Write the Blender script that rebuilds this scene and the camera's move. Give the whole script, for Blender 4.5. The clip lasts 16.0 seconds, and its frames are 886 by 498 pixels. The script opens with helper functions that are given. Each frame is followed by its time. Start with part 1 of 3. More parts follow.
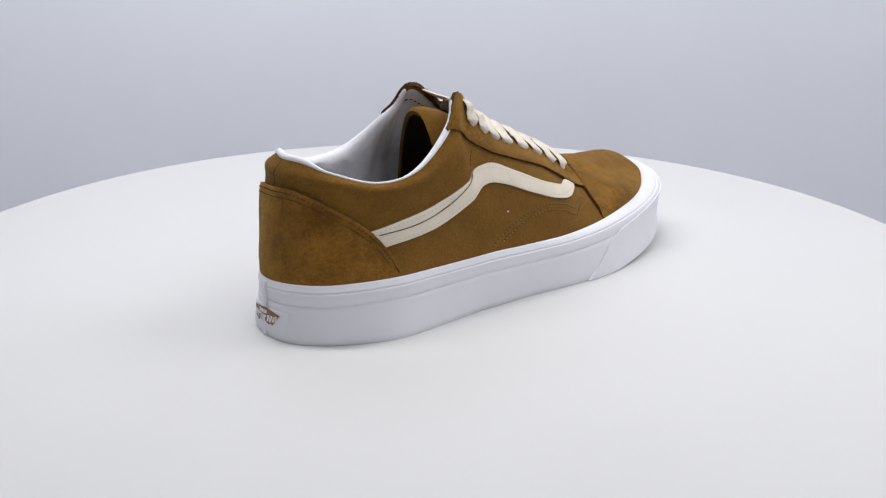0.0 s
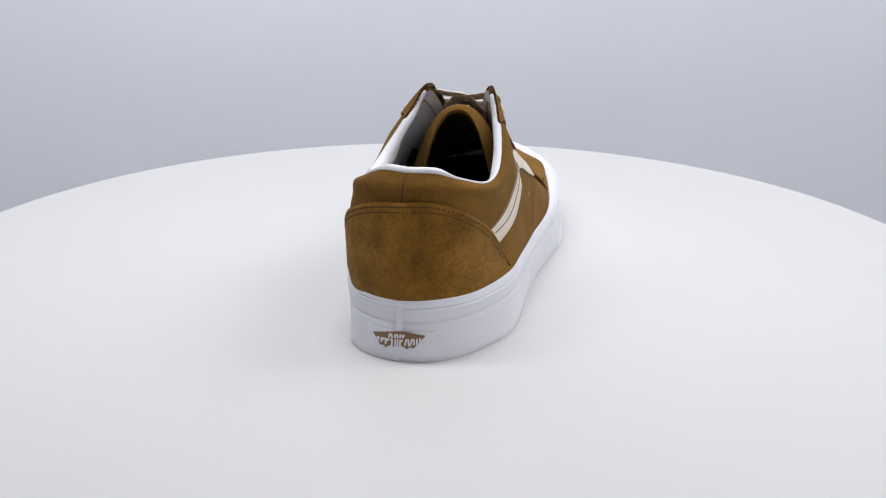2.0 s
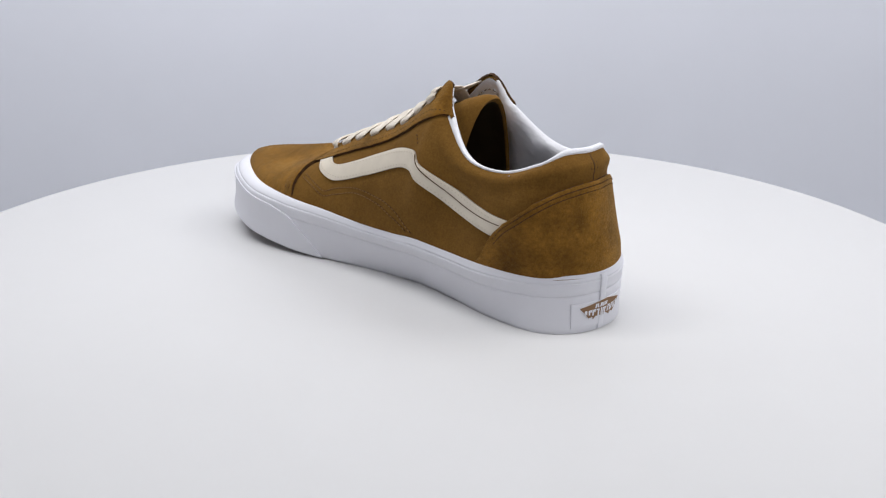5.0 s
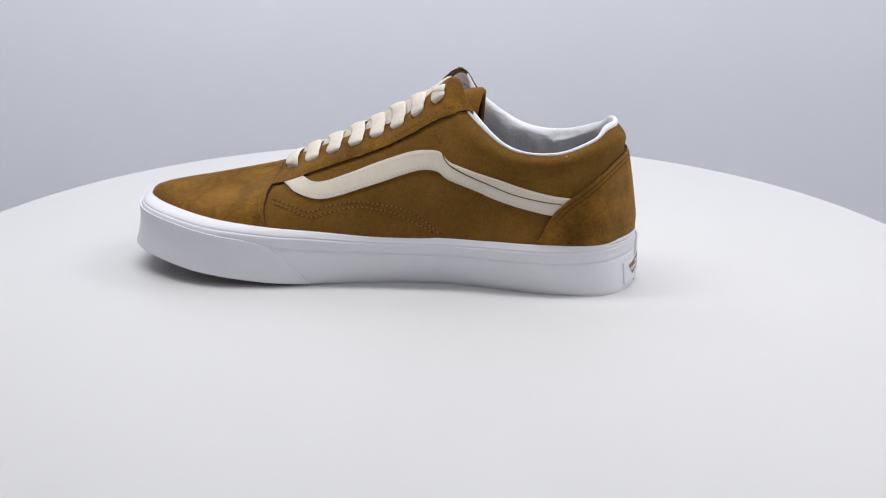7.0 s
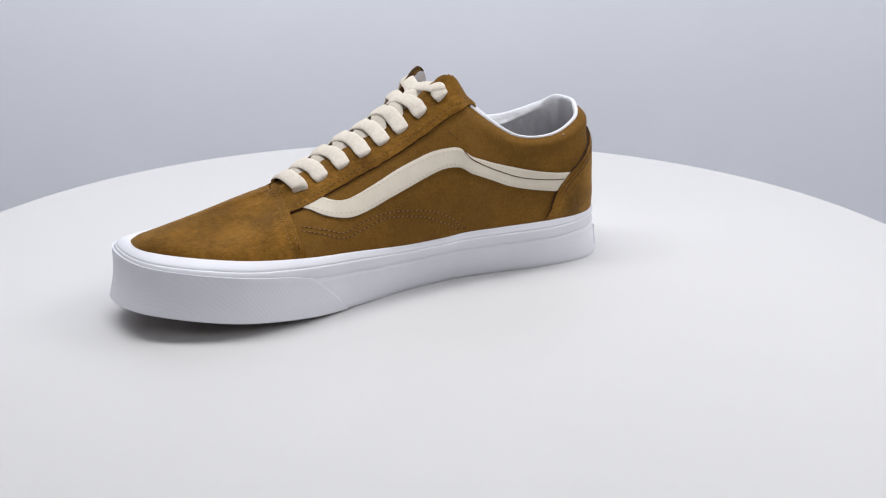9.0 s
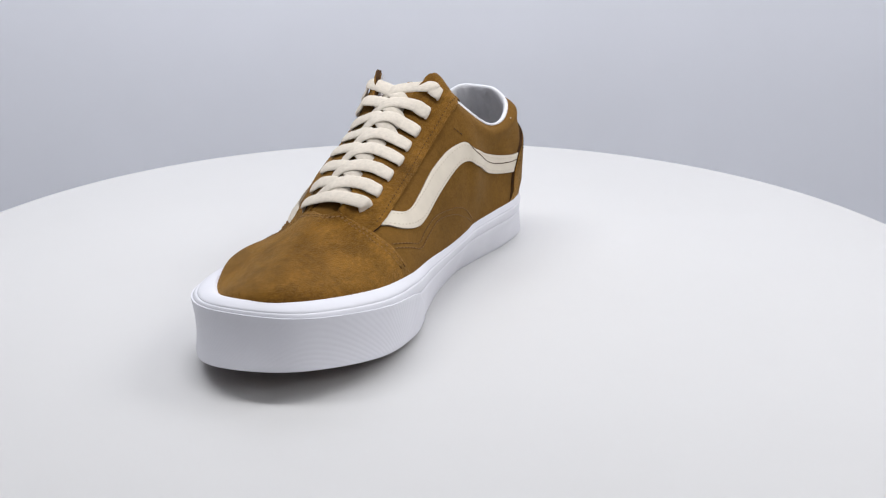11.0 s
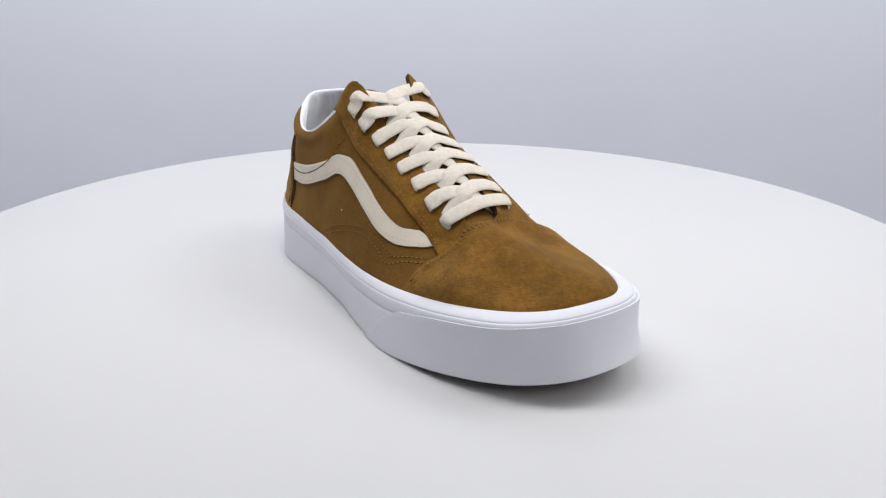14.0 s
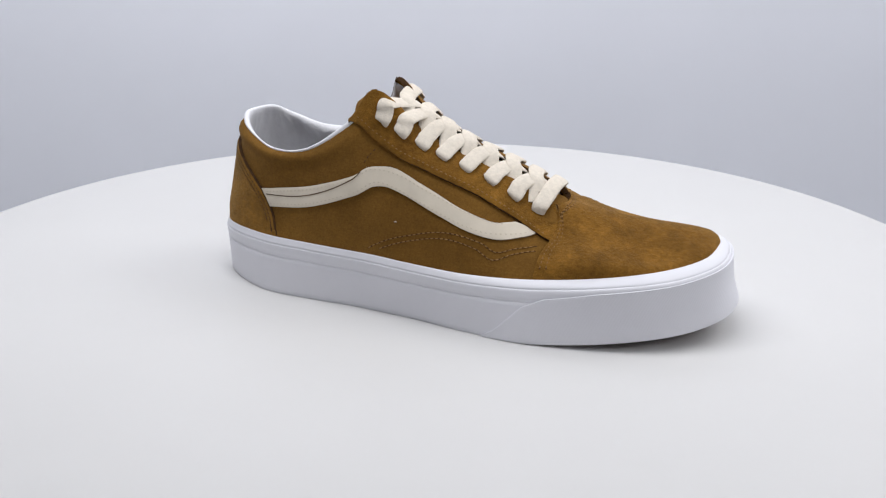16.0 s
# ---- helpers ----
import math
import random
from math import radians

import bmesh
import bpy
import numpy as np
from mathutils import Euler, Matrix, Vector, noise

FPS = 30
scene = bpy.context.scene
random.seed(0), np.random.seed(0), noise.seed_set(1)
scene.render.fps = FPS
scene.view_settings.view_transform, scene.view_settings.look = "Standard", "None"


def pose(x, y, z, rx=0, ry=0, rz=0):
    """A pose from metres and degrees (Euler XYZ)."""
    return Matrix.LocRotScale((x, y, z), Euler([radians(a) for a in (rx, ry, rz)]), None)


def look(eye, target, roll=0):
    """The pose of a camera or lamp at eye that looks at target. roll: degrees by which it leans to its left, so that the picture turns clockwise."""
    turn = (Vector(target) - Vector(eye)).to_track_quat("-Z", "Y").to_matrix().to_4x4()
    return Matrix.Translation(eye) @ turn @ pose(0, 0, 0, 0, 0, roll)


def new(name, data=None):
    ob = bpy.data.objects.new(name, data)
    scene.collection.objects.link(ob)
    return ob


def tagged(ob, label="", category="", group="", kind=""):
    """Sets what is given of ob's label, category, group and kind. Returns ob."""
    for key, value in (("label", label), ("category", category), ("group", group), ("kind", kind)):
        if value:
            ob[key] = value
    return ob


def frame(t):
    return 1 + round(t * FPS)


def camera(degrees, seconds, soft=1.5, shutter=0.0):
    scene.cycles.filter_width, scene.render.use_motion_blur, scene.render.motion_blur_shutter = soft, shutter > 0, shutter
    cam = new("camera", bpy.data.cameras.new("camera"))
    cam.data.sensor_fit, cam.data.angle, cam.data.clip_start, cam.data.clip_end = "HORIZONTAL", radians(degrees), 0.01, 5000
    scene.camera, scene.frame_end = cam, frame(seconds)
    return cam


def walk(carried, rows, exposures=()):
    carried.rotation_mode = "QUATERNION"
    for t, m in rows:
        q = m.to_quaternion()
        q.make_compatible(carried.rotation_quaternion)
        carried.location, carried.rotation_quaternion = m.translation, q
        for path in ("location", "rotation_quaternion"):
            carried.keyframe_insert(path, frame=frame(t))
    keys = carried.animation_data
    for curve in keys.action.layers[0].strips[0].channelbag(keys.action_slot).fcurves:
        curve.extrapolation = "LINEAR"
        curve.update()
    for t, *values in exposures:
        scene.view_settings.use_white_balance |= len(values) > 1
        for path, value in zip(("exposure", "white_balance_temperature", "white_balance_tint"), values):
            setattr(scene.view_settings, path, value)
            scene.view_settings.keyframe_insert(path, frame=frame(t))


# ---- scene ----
# ---- camera ----
cam = camera(44.48, 16.0, 1.2)
VIEW = pose(0, -0.5535, 0.2103, 70.522, 0, -0.860) @ pose(0, 0, 0, 0, 0, 0.083)
walk(cam, [(0.0, VIEW), (16.0, VIEW)])

# ---- light ----
SPIN = 18.4066       # degrees a second
START = -52.0        # the shoe's heading at the start
world = bpy.data.worlds.new("world")
scene.world = world
world.use_nodes = True
world.node_tree.nodes["Background"].inputs["Color"].default_value = (0.9, 0.94, 1.0, 1)
world.node_tree.nodes["Background"].inputs["Strength"].default_value = 0.2


def area_lamp(name, eye, target, w, h, watts, colour):
    lamp = bpy.data.lights.new(name, "AREA")
    lamp.shape, lamp.size, lamp.size_y, lamp.energy, lamp.color = "RECTANGLE", w, h, watts, colour
    ob = new(name, lamp)
    ob.matrix_world = look(eye, target)
    return ob


area_lamp("overhead_softbox", (0.92, 0.10, 0.98), (0.08, 0, 0), 0.7, 0.7, 6.9, (0.975, 0.978, 1.0))
# added fill, not a known lamp: lifts the sides that face the camera
area_lamp("front_fill", (0.80, -1.05, 1.0), (0, 0.3, 0), 0.9, 0.5, 4.3, (0.975, 0.978, 1.0))
# extra lamp, made up to brighten the backdrop
area_lamp("backdrop_fill", (-0.25, 0.0, 0.95), (-0.22, 0.52, 0.25), 0.9, 0.25, 8.0, (0.97, 0.975, 1.0))


# ---- materials ----
def material(name, build, rough=0.6, metal=0.0):
    m = bpy.data.materials.new(name)
    m.use_nodes = True
    nt = m.node_tree
    b = nt.nodes["Principled BSDF"]
    b.inputs["Roughness"].default_value, b.inputs["Metallic"].default_value = rough, metal
    build(nt, b)
    return m


def noise_at(nt, scale, detail=4.0, rough=0.6, stretch=None):
    co = nt.nodes.new("ShaderNodeTexCoord")
    n = nt.nodes.new("ShaderNodeTexNoise")
    n.inputs["Scale"].default_value, n.inputs["Detail"].default_value, n.inputs["Roughness"].default_value = scale, detail, rough
    if stretch:
        mp = nt.nodes.new("ShaderNodeMapping")
        mp.inputs["Scale"].default_value = stretch
        nt.links.new(co.outputs["Object"], mp.inputs["Vector"])
        nt.links.new(mp.outputs["Vector"], n.inputs["Vector"])
    else:
        nt.links.new(co.outputs["Object"], n.inputs["Vector"])
    return n.outputs["Fac"]


def ramp(nt, fac, stops):
    r = nt.nodes.new("ShaderNodeValToRGB")
    while len(r.color_ramp.elements) < len(stops):
        r.color_ramp.elements.new(0.5)
    for e, (p, c) in zip(r.color_ramp.elements, stops):
        e.position, e.color = p, (*c, 1)
    nt.links.new(fac, r.inputs["Fac"])
    return r.outputs["Color"]


def mix(nt, kind, fac, a, b):
    m = nt.nodes.new("ShaderNodeMix")
    m.data_type, m.blend_type = "RGBA", kind
    m.inputs["Factor"].default_value = fac
    nt.links.new(a, m.inputs["A"])
    nt.links.new(b, m.inputs["B"])
    return m.outputs["Result"]


def bump(nt, b, fac, strength, distance):
    n = nt.nodes.new("ShaderNodeBump")
    n.inputs["Strength"].default_value, n.inputs["Distance"].default_value = strength, distance
    nt.links.new(fac, n.inputs["Height"])
    before = b.inputs["Normal"].links
    if before:
        nt.links.new(before[0].from_socket, n.inputs["Normal"])
    nt.links.new(n.outputs["Normal"], b.inputs["Normal"])


def suede(dark, light):
    def build(nt, b):
        broad = ramp(nt, noise_at(nt, 22, 3, 0.5), [(0.36, (0.82, 0.80, 0.77)), (0.64, (1.12, 1.13, 1.14))])
        big = mix(nt, "MULTIPLY", 1.0, ramp(nt, noise_at(nt, 70, 5, 0.62), [(0.30, dark), (0.70, light)]), broad)
        fine = ramp(nt, noise_at(nt, 620, 4, 0.75, (1, 0.55, 1)), [(0.3, (0.70, 0.68, 0.64)), (0.7, (1.26, 1.27, 1.26))])
        nt.links.new(mix(nt, "MULTIPLY", 1.0, big, fine), b.inputs["Base Color"])
        b.inputs["Sheen Weight"].default_value, b.inputs["Sheen Roughness"].default_value = 0.25, 0.5
        b.inputs["Sheen Tint"].default_value = (1.0, 0.72, 0.35, 1)
        b.inputs["Specular IOR Level"].default_value = 0.1
        bump(nt, b, noise_at(nt, 1100, 3, 0.75), 0.8, 0.0007)
        bump(nt, b, noise_at(nt, 120, 3), 0.25, 0.0012)
    return build


def nubuck(dark, light):
    def build(nt, b):
        big = ramp(nt, noise_at(nt, 26, 6, 0.65), [(0.30, dark), (0.70, light)])
        fine = ramp(nt, noise_at(nt, 900, 4, 0.75), [(0.3, (0.78, 0.77, 0.75)), (0.7, (1.2, 1.2, 1.2))])
        rub = ramp(nt, noise_at(nt, 260, 4, 0.7), [(0.35, (0.93, 0.93, 0.93)), (0.65, (1.06, 1.06, 1.06))])
        nt.links.new(mix(nt, "MULTIPLY", 1.0, mix(nt, "MULTIPLY", 1.0, big, fine), rub), b.inputs["Base Color"])
        b.inputs["Sheen Weight"].default_value, b.inputs["Sheen Roughness"].default_value = 0.08, 0.5
        b.inputs["Sheen Tint"].default_value = (1.0, 0.72, 0.35, 1)
        b.inputs["Specular IOR Level"].default_value = 0.12
        bump(nt, b, noise_at(nt, 1500, 3, 0.7), 0.35, 0.0004)
        bump(nt, b, noise_at(nt, 700, 2, 0.5, (1, 0.15, 1.6)), 0.25, 0.0004)
        bump(nt, b, noise_at(nt, 60, 4, 0.6), 0.25, 0.0015)
    return build


def plain(colour, vary=0.06, scale=60, grain=900, relief=0.15, depth=0.0003, spec=0.3):
    lo, hi = tuple(c * (1 - vary) for c in colour), tuple(min(1, c * (1 + vary)) for c in colour)

    def build(nt, b):
        nt.links.new(ramp(nt, noise_at(nt, scale, 5), [(0.3, lo), (0.7, hi)]), b.inputs["Base Color"])
        b.inputs["Specular IOR Level"].default_value = spec
        bump(nt, b, noise_at(nt, grain, 4), relief, depth)
    return build


def woven(colour):
    def build(nt, b):
        nt.links.new(ramp(nt, noise_at(nt, 500, 3), [(0.3, tuple(c * 0.86 for c in colour)), (0.7, colour)]), b.inputs["Base Color"])
        b.inputs["Specular IOR Level"].default_value = 0.1
        bump(nt, b, noise_at(nt, 1000, 2, 0.5, (0.35, 2.4, 2.0)), 0.5, 0.0005)
        bump(nt, b, noise_at(nt, 200, 3), 0.25, 0.0006)
    return build


def rubber_ribbed(colour):
    def build(nt, b):
        plain(colour, 0.02, 30, 400, 0.08)(nt, b)
        co = nt.nodes.new("ShaderNodeTexCoord")
        mp = nt.nodes.new("ShaderNodeMapping")
        mp.inputs["Rotation"].default_value = (0, radians(30), radians(35))
        w = nt.nodes.new("ShaderNodeTexWave")
        w.inputs["Scale"].default_value = 260
        nt.links.new(co.outputs["Object"], mp.inputs["Vector"])
        nt.links.new(mp.outputs["Vector"], w.inputs["Vector"])
        bump(nt, b, w.outputs["Fac"], 0.12, 0.0003)
    return build


SUEDE = material("brown_suede", suede((0.122, 0.055, 0.008), (0.262, 0.123, 0.019)), 0.95)
NUBUCK = material("brown_nubuck", nubuck((0.134, 0.064, 0.011), (0.206, 0.102, 0.020)), 0.9)
CREAM = material("cream_leather", plain((0.70, 0.63, 0.52), 0.05, 90, 700, 0.25, 0.0003, 0.3), 0.6)
LACE = material("cream_cotton", woven((0.77, 0.70, 0.60)), 0.9)
RUBBER = material("white_rubber", plain((0.755, 0.755, 0.80), 0.02, 40, 300, 0.06, 0.0003, 0.4), 0.5)
BUMPER = material("ribbed_white_rubber", rubber_ribbed((0.755, 0.755, 0.80)), 0.5)
OUTSOLE = material("gum_rubber", plain((0.12, 0.07, 0.045), 0.1), 0.7)
LINING = material("white_leather_lining", plain((0.80, 0.80, 0.83), 0.04, 80, 260, 0.5, 0.0012, 0.3), 0.55)
# shade of the shoe's inside, put into the colour
INSIDE_SHADE = material("inside_shade", plain((0.06, 0.05, 0.045), 0.2), 0.9)
# brown tongue darkened as if in shadow, for its underside
TONGUE_SHADE = material("tongue_underside_shade", plain((0.045, 0.026, 0.011), 0.2), 0.9)
HOLE = material("dark_eyelet", plain((0.012, 0.009, 0.006), 0.1), 0.9)
# raw cut suede, darkened to paint the shadow line along the pieces
SUEDE_SHADE = material("suede_edge_shade", plain((0.060, 0.027, 0.008), 0.4, 300), 0.95)
RAW_CREAM = material("raw_leather_edge", plain((0.30, 0.25, 0.19), 0.15, 300), 0.9)
THREAD_BROWN = material("brown_thread", plain((0.255, 0.14, 0.047), 0.1), 0.8)
THREAD_DARK = material("dark_brown_thread", plain((0.085, 0.042, 0.012), 0.1), 0.8)
THREAD_CREAM = material("cream_thread", plain((0.60, 0.53, 0.42), 0.08), 0.8)
PRINT = material("brown_print", plain((0.24, 0.14, 0.075), 0.1), 0.7)
TABLE = material("white_laminate", plain((0.655, 0.65, 0.645), 0.012, 9, 250, 0.05, 0.0003, 0.3), 0.45)
WALL = material("pale_grey_paper", plain((0.83, 0.85, 0.92), 0.015, 5, 200, 0.05, 0.0005, 0.2), 0.9)
ROOM = material("pale_paint", plain((0.60, 0.60, 0.61), 0.02, 5, 200, 0.05, 0.0005, 0.2), 0.9)
STEEL = material("grey_steel", plain((0.45, 0.45, 0.46), 0.05), 0.4, 0.9)

# ---- the shoe's surfaces, in millimetres: x to its outer side, y to the toe, z up ----
# stations run from the middle of the heel (0) to the middle of the toe (12); negative on the inner side
FOOT_OUT = [(-1.1, -5.4, 0), (14.7, -2.6, 0), (29.6, 11, 0), (42.6, 38.4, 0), (42.9, 68.3, 0), (41.3, 90.1, 0), (41.5, 104, 0), (42.2, 127.9, 0), (45, 157.6, 0), (44.3, 189.6, 0.2), (33.3, 227.3, 3.7), (14.1, 255.8, 7.2), (-10, 270.2, 11.9)]
FOOT_IN = [(-1.1, -5.4, 0), (-16.3, -1.9, 0), (-28.9, 11.9, 0), (-32, 39.5, 0), (-29.8, 68.5, 0), (-28.5, 90.8, 0), (-30.1, 105.2, 0), (-35.1, 129.2, 0), (-44.8, 158.3, 0.5), (-54.5, 186.5, 2.8), (-58.2, 223.8, 8), (-41.6, 260.8, 13.1), (-10, 270.2, 11.9)]
GROOVE_OUT = [(0.9, -5.2, 22.8), (17.1, -1.9, 23.5), (31.8, 11.4, 23.8), (41.8, 39.1, 24), (42.8, 67.5, 23.8), (42.8, 89.8, 23.7), (43, 104, 23.5), (44, 128.3, 22.9), (44.4, 156.5, 22.6), (41.8, 188.5, 24.1), (34.1, 223.5, 28.5), (18.4, 252, 32.3), (-6.9, 266.3, 36.1)]
GROOVE_IN = [(0.9, -5.2, 22.8), (-14.9, 0.4, 22.1), (-28.2, 13.1, 21.6), (-37.5, 37.1, 21.8), (-38.1, 66.9, 22.2), (-38.5, 90.8, 22.6), (-40.3, 104.8, 22.6), (-43.7, 128.8, 22.8), (-49.2, 156.7, 24.4), (-56.9, 186.7, 27.1), (-58.9, 219.5, 30.9), (-42.5, 256.3, 35.8), (-6.9, 266.3, 36.1)]
SEAM_OUT = [(0.7, -4.5, 29.2), (16.6, -0.9, 29.9), (31.1, 12, 30.4), (40.6, 39.3, 30.5), (41.5, 67.6, 30.1), (41.8, 89.8, 30), (41.6, 104, 29.8), (42.3, 127.9, 29), (41, 155.7, 28.1), (36.2, 186.9, 29.2), (26.6, 220.4, 32.6), (10.4, 246.3, 36), (-8.5, 259.3, 39.7)]
SEAM_IN = [(0.7, -4.5, 29.2), (-14.5, 0.6, 28.7), (-27.4, 13, 28.3), (-36.4, 37.3, 28.6), (-37.3, 67.1, 28.7), (-37.8, 91, 28.9), (-40.1, 104.6, 28.6), (-43.2, 128.2, 28.7), (-46.7, 156, 30.5), (-52.4, 185.7, 33.1), (-51.4, 217.7, 36.3), (-35.4, 252.1, 40.1), (-8.5, 259.3, 39.7)]
LOW_OUT = [(0.1, -1, 48), (16.4, 4.3, 47.8), (27.9, 18, 46.5), (34.7, 41.7, 44.3), (38.1, 68.1, 43.7), (37, 90, 48), (35.5, 103, 52), (34.5, 126, 48), (32.5, 154, 44), (24.8, 184.1, 37.8), (22.4, 210.3, 38.2), (7.1, 233.1, 37.3), (-10.8, 242.5, 42.7)]
LOW_IN = [(0.1, -1, 48), (-16.2, 5, 48), (-29, 16, 47), (-34, 38.1, 43.9), (-33.2, 65.9, 43.9), (-38, 89, 48), (-37.5, 102, 52), (-39, 126, 47), (-42, 155, 44), (-43.7, 185.8, 42.9), (-38.9, 216.2, 40.4), (-23.9, 243, 44.2), (-10.8, 242.5, 42.7)]
HIGH_OUT = [(-0.6, 2.2, 67), (13.9, 6.9, 67), (25.2, 19, 66.1), (33.2, 40, 62.2), (34.6, 66.3, 62.1), (33.5, 88, 70), (27, 99, 78), (26, 124, 68), (21, 152, 60), (14.2, 182.3, 45.5), (12.6, 200.5, 43), (2.4, 211.2, 46.1), (-9, 213.4, 49.3)]
HIGH_IN = [(-0.6, 2.2, 67), (-15.9, 6.4, 67), (-28.6, 17.1, 65.9), (-32.1, 36.5, 60.9), (-31.3, 63.1, 61.9), (-35, 86, 71), (-30, 97, 79), (-29, 124, 69), (-31, 153, 60.5), (-32.4, 180.7, 51.1), (-25.2, 198.2, 46.1), (-14.3, 211.6, 48.4), (-9, 213.4, 49.3)]
TOP_OUT = [(0.9, 8.7, 85.9), (13.3, 11.3, 85.5), (21.5, 19.6, 80), (29.2, 39.9, 73.4), (30.1, 61.9, 76.5), (25, 84, 92), (18.5, 95, 106), (10, 118, 84.5), (7, 149, 71), (1, 178, 59.1), (2, 184, 54.5), (-2, 186, 54.3), (-6, 187, 54.1)]
TOP_IN = [(0.9, 8.7, 85.9), (-11.1, 12.6, 85.4), (-20.5, 18.8, 79.9), (-26.6, 36.8, 73.9), (-27.8, 60.2, 76.9), (-19, 82, 94), (-11.5, 92, 106), (-7, 117, 85.8), (-11, 149, 72), (-14, 178, 60.6), (-13, 184, 57), (-9, 186, 54.6), (-6, 187, 54.1)]


def ring(inner, outer):
    return np.array(outer + inner[-2:0:-1], float)


def along(table, s):
    """A closed smooth curve through the 24 stations of a table."""
    s = np.asarray(s, float) % 24
    i = np.floor(s).astype(int)
    f = (s - i)[..., None]
    a, b, c, d = (table[(i + k) % 24] for k in (-1, 0, 1, 2))
    return b + 0.5 * f * (c - a + f * (2 * a - 5 * b + 4 * c - d + f * (3 * (b - c) + d - a)))


FOOT, GROOVE, SEAM = ring(FOOT_IN, FOOT_OUT), ring(GROOVE_IN, GROOVE_OUT), ring(SEAM_IN, SEAM_OUT)
LOW, HIGH, TOP = ring(LOW_IN, LOW_OUT), ring(HIGH_IN, HIGH_OUT), ring(TOP_IN, TOP_OUT)


def upper_raw(s, h):
    s, h = np.broadcast_arrays(np.asarray(s, float), np.asarray(h, float))
    b = along(SEAM, s) - np.array([0, 0, 2.0])
    m, n, t = along(LOW, s), along(HIGH, s), along(TOP, s)
    q = h[..., None] * 3
    return (b * (1 - q) * (2 - q) * (3 - q) / 6 + m * q * (2 - q) * (3 - q) / 2 - n * q * (1 - q) * (3 - q) / 2 + t * q * (1 - q) * (2 - q) / 6)


def rim(s):
    """The sole's upper edge, between its groove and the seam."""
    g, e = along(GROOVE, s), along(SEAM, s)
    return e + (g - e) * np.array([0.62, 0.62, 0.30])


def sole_raw(s, v):
    """The sole's wall: v is 0 at the ground, 0.84 at the groove and 1 at the upper edge."""
    s, v = np.broadcast_arrays(np.asarray(s, float), np.asarray(v, float))
    f, g, e = along(FOOT, s), along(GROOVE, s), rim(s)
    t = along(GROOVE, s + 0.02) - along(GROOVE, s - 0.02)
    t /= np.linalg.norm(t, axis=-1, keepdims=True) + 1e-9
    out = np.stack([t[..., 1], -t[..., 0], 0 * s], -1)
    far = np.abs((s + 12) % 24 - 12)
    k = np.minimum(v / 0.84, 1)[..., None]
    q = np.maximum((v - 0.84) / 0.16, 0)[..., None]
    hollow = (np.sin(3.14 * np.clip(v / 0.84, 0, 1)) * (-1.2 * np.clip((far - 8.5) / 2.5, 0, 1)))[..., None]
    return f + (g - f) * k + (e - g) * q + out * (hollow + 0.5 * np.sin(3.14 * np.clip(q, 0, 1)))


def lifted(raw, s, h, off):
    """A point of a surface, moved off it along its normal."""
    s, h = np.broadcast_arrays(np.asarray(s, float), np.asarray(h, float))
    p = raw(s, h)
    a = raw(s + 0.03, h) - raw(s - 0.03, h)
    b = raw(s, h + 0.01) - raw(s, h - 0.01)
    n = np.cross(a, b)
    n /= np.linalg.norm(n, axis=-1, keepdims=True) + 1e-9
    return p + n * np.asarray(off, float)[..., None]


def upper(s, h, off=0.0):
    return lifted(upper_raw, s, h, off)


def sole(s, v, off=0.0):
    return lifted(sole_raw, s, v, off)


# ---- building helpers ----
AXIS = np.array([-16.46, 104.51, 0.0])     # the turntable's axis in the shoe's own space


def as_mesh(name, verts, faces, mat, smooth=True, sharp=50):
    me = bpy.data.meshes.new(name)
    me.from_pydata([tuple(v) for v in verts], [], faces)
    me.materials.append(mat)
    if smooth:
        me.polygons.foreach_set("use_smooth", [True] * len(me.polygons))
        me.set_sharp_from_angle(angle=radians(sharp))
    me.update()
    return me


def part(name, verts, faces, mat, parent, label="", smooth=True, sharp=50):
    """One mesh under a thing, from points in the shoe's millimetres."""
    v = (np.asarray(verts, float).reshape(-1, 3) - AXIS) / 1000
    ob = new(name, as_mesh(name, v, faces, mat, smooth, sharp))
    ob.parent = parent
    return tagged(ob, label)


def quads(nu, nv, start=0, close_u=False):
    out = []
    for i in range(nu if close_u else nu - 1):
        for j in range(nv - 1):
            a, b = start + i * nv + j, start + ((i + 1) % nu) * nv + j
            out.append((a, b, b + 1, a + 1))
    return out


def slab(S, H, face, thick, sink=0.6, base=0.0):
    """A patch of a surface as a piece of that thickness with rounded edges: S, H are grids of its parameters."""
    nu, nv = S.shape
    off = np.full(S.shape, base + thick)
    off[0], off[-1], off[:, 0], off[:, -1] = (base + thick * 0.85,) * 4
    if face is upper:
        off = off * np.clip(H / 0.14, 0.15, 1)
    verts = list(face(S, H, off).reshape(-1, 3))
    faces = quads(nu, nv)
    rim = [i * nv for i in range(nu)] + [(nu - 1) * nv + j for j in range(1, nv)] + [i * nv + nv - 1 for i in range(nu - 2, -1, -1)] + list(range(nv - 2, 0, -1))
    s, h = S.reshape(-1)[rim], H.reshape(-1)[rim]
    low = len(verts)
    verts += list(face(s, h, np.full(len(rim), base - sink)))
    for k in range(len(rim)):
        m = (k + 1) % len(rim)
        faces.append((rim[k], low + k, low + m, rim[m]))
    return verts, faces


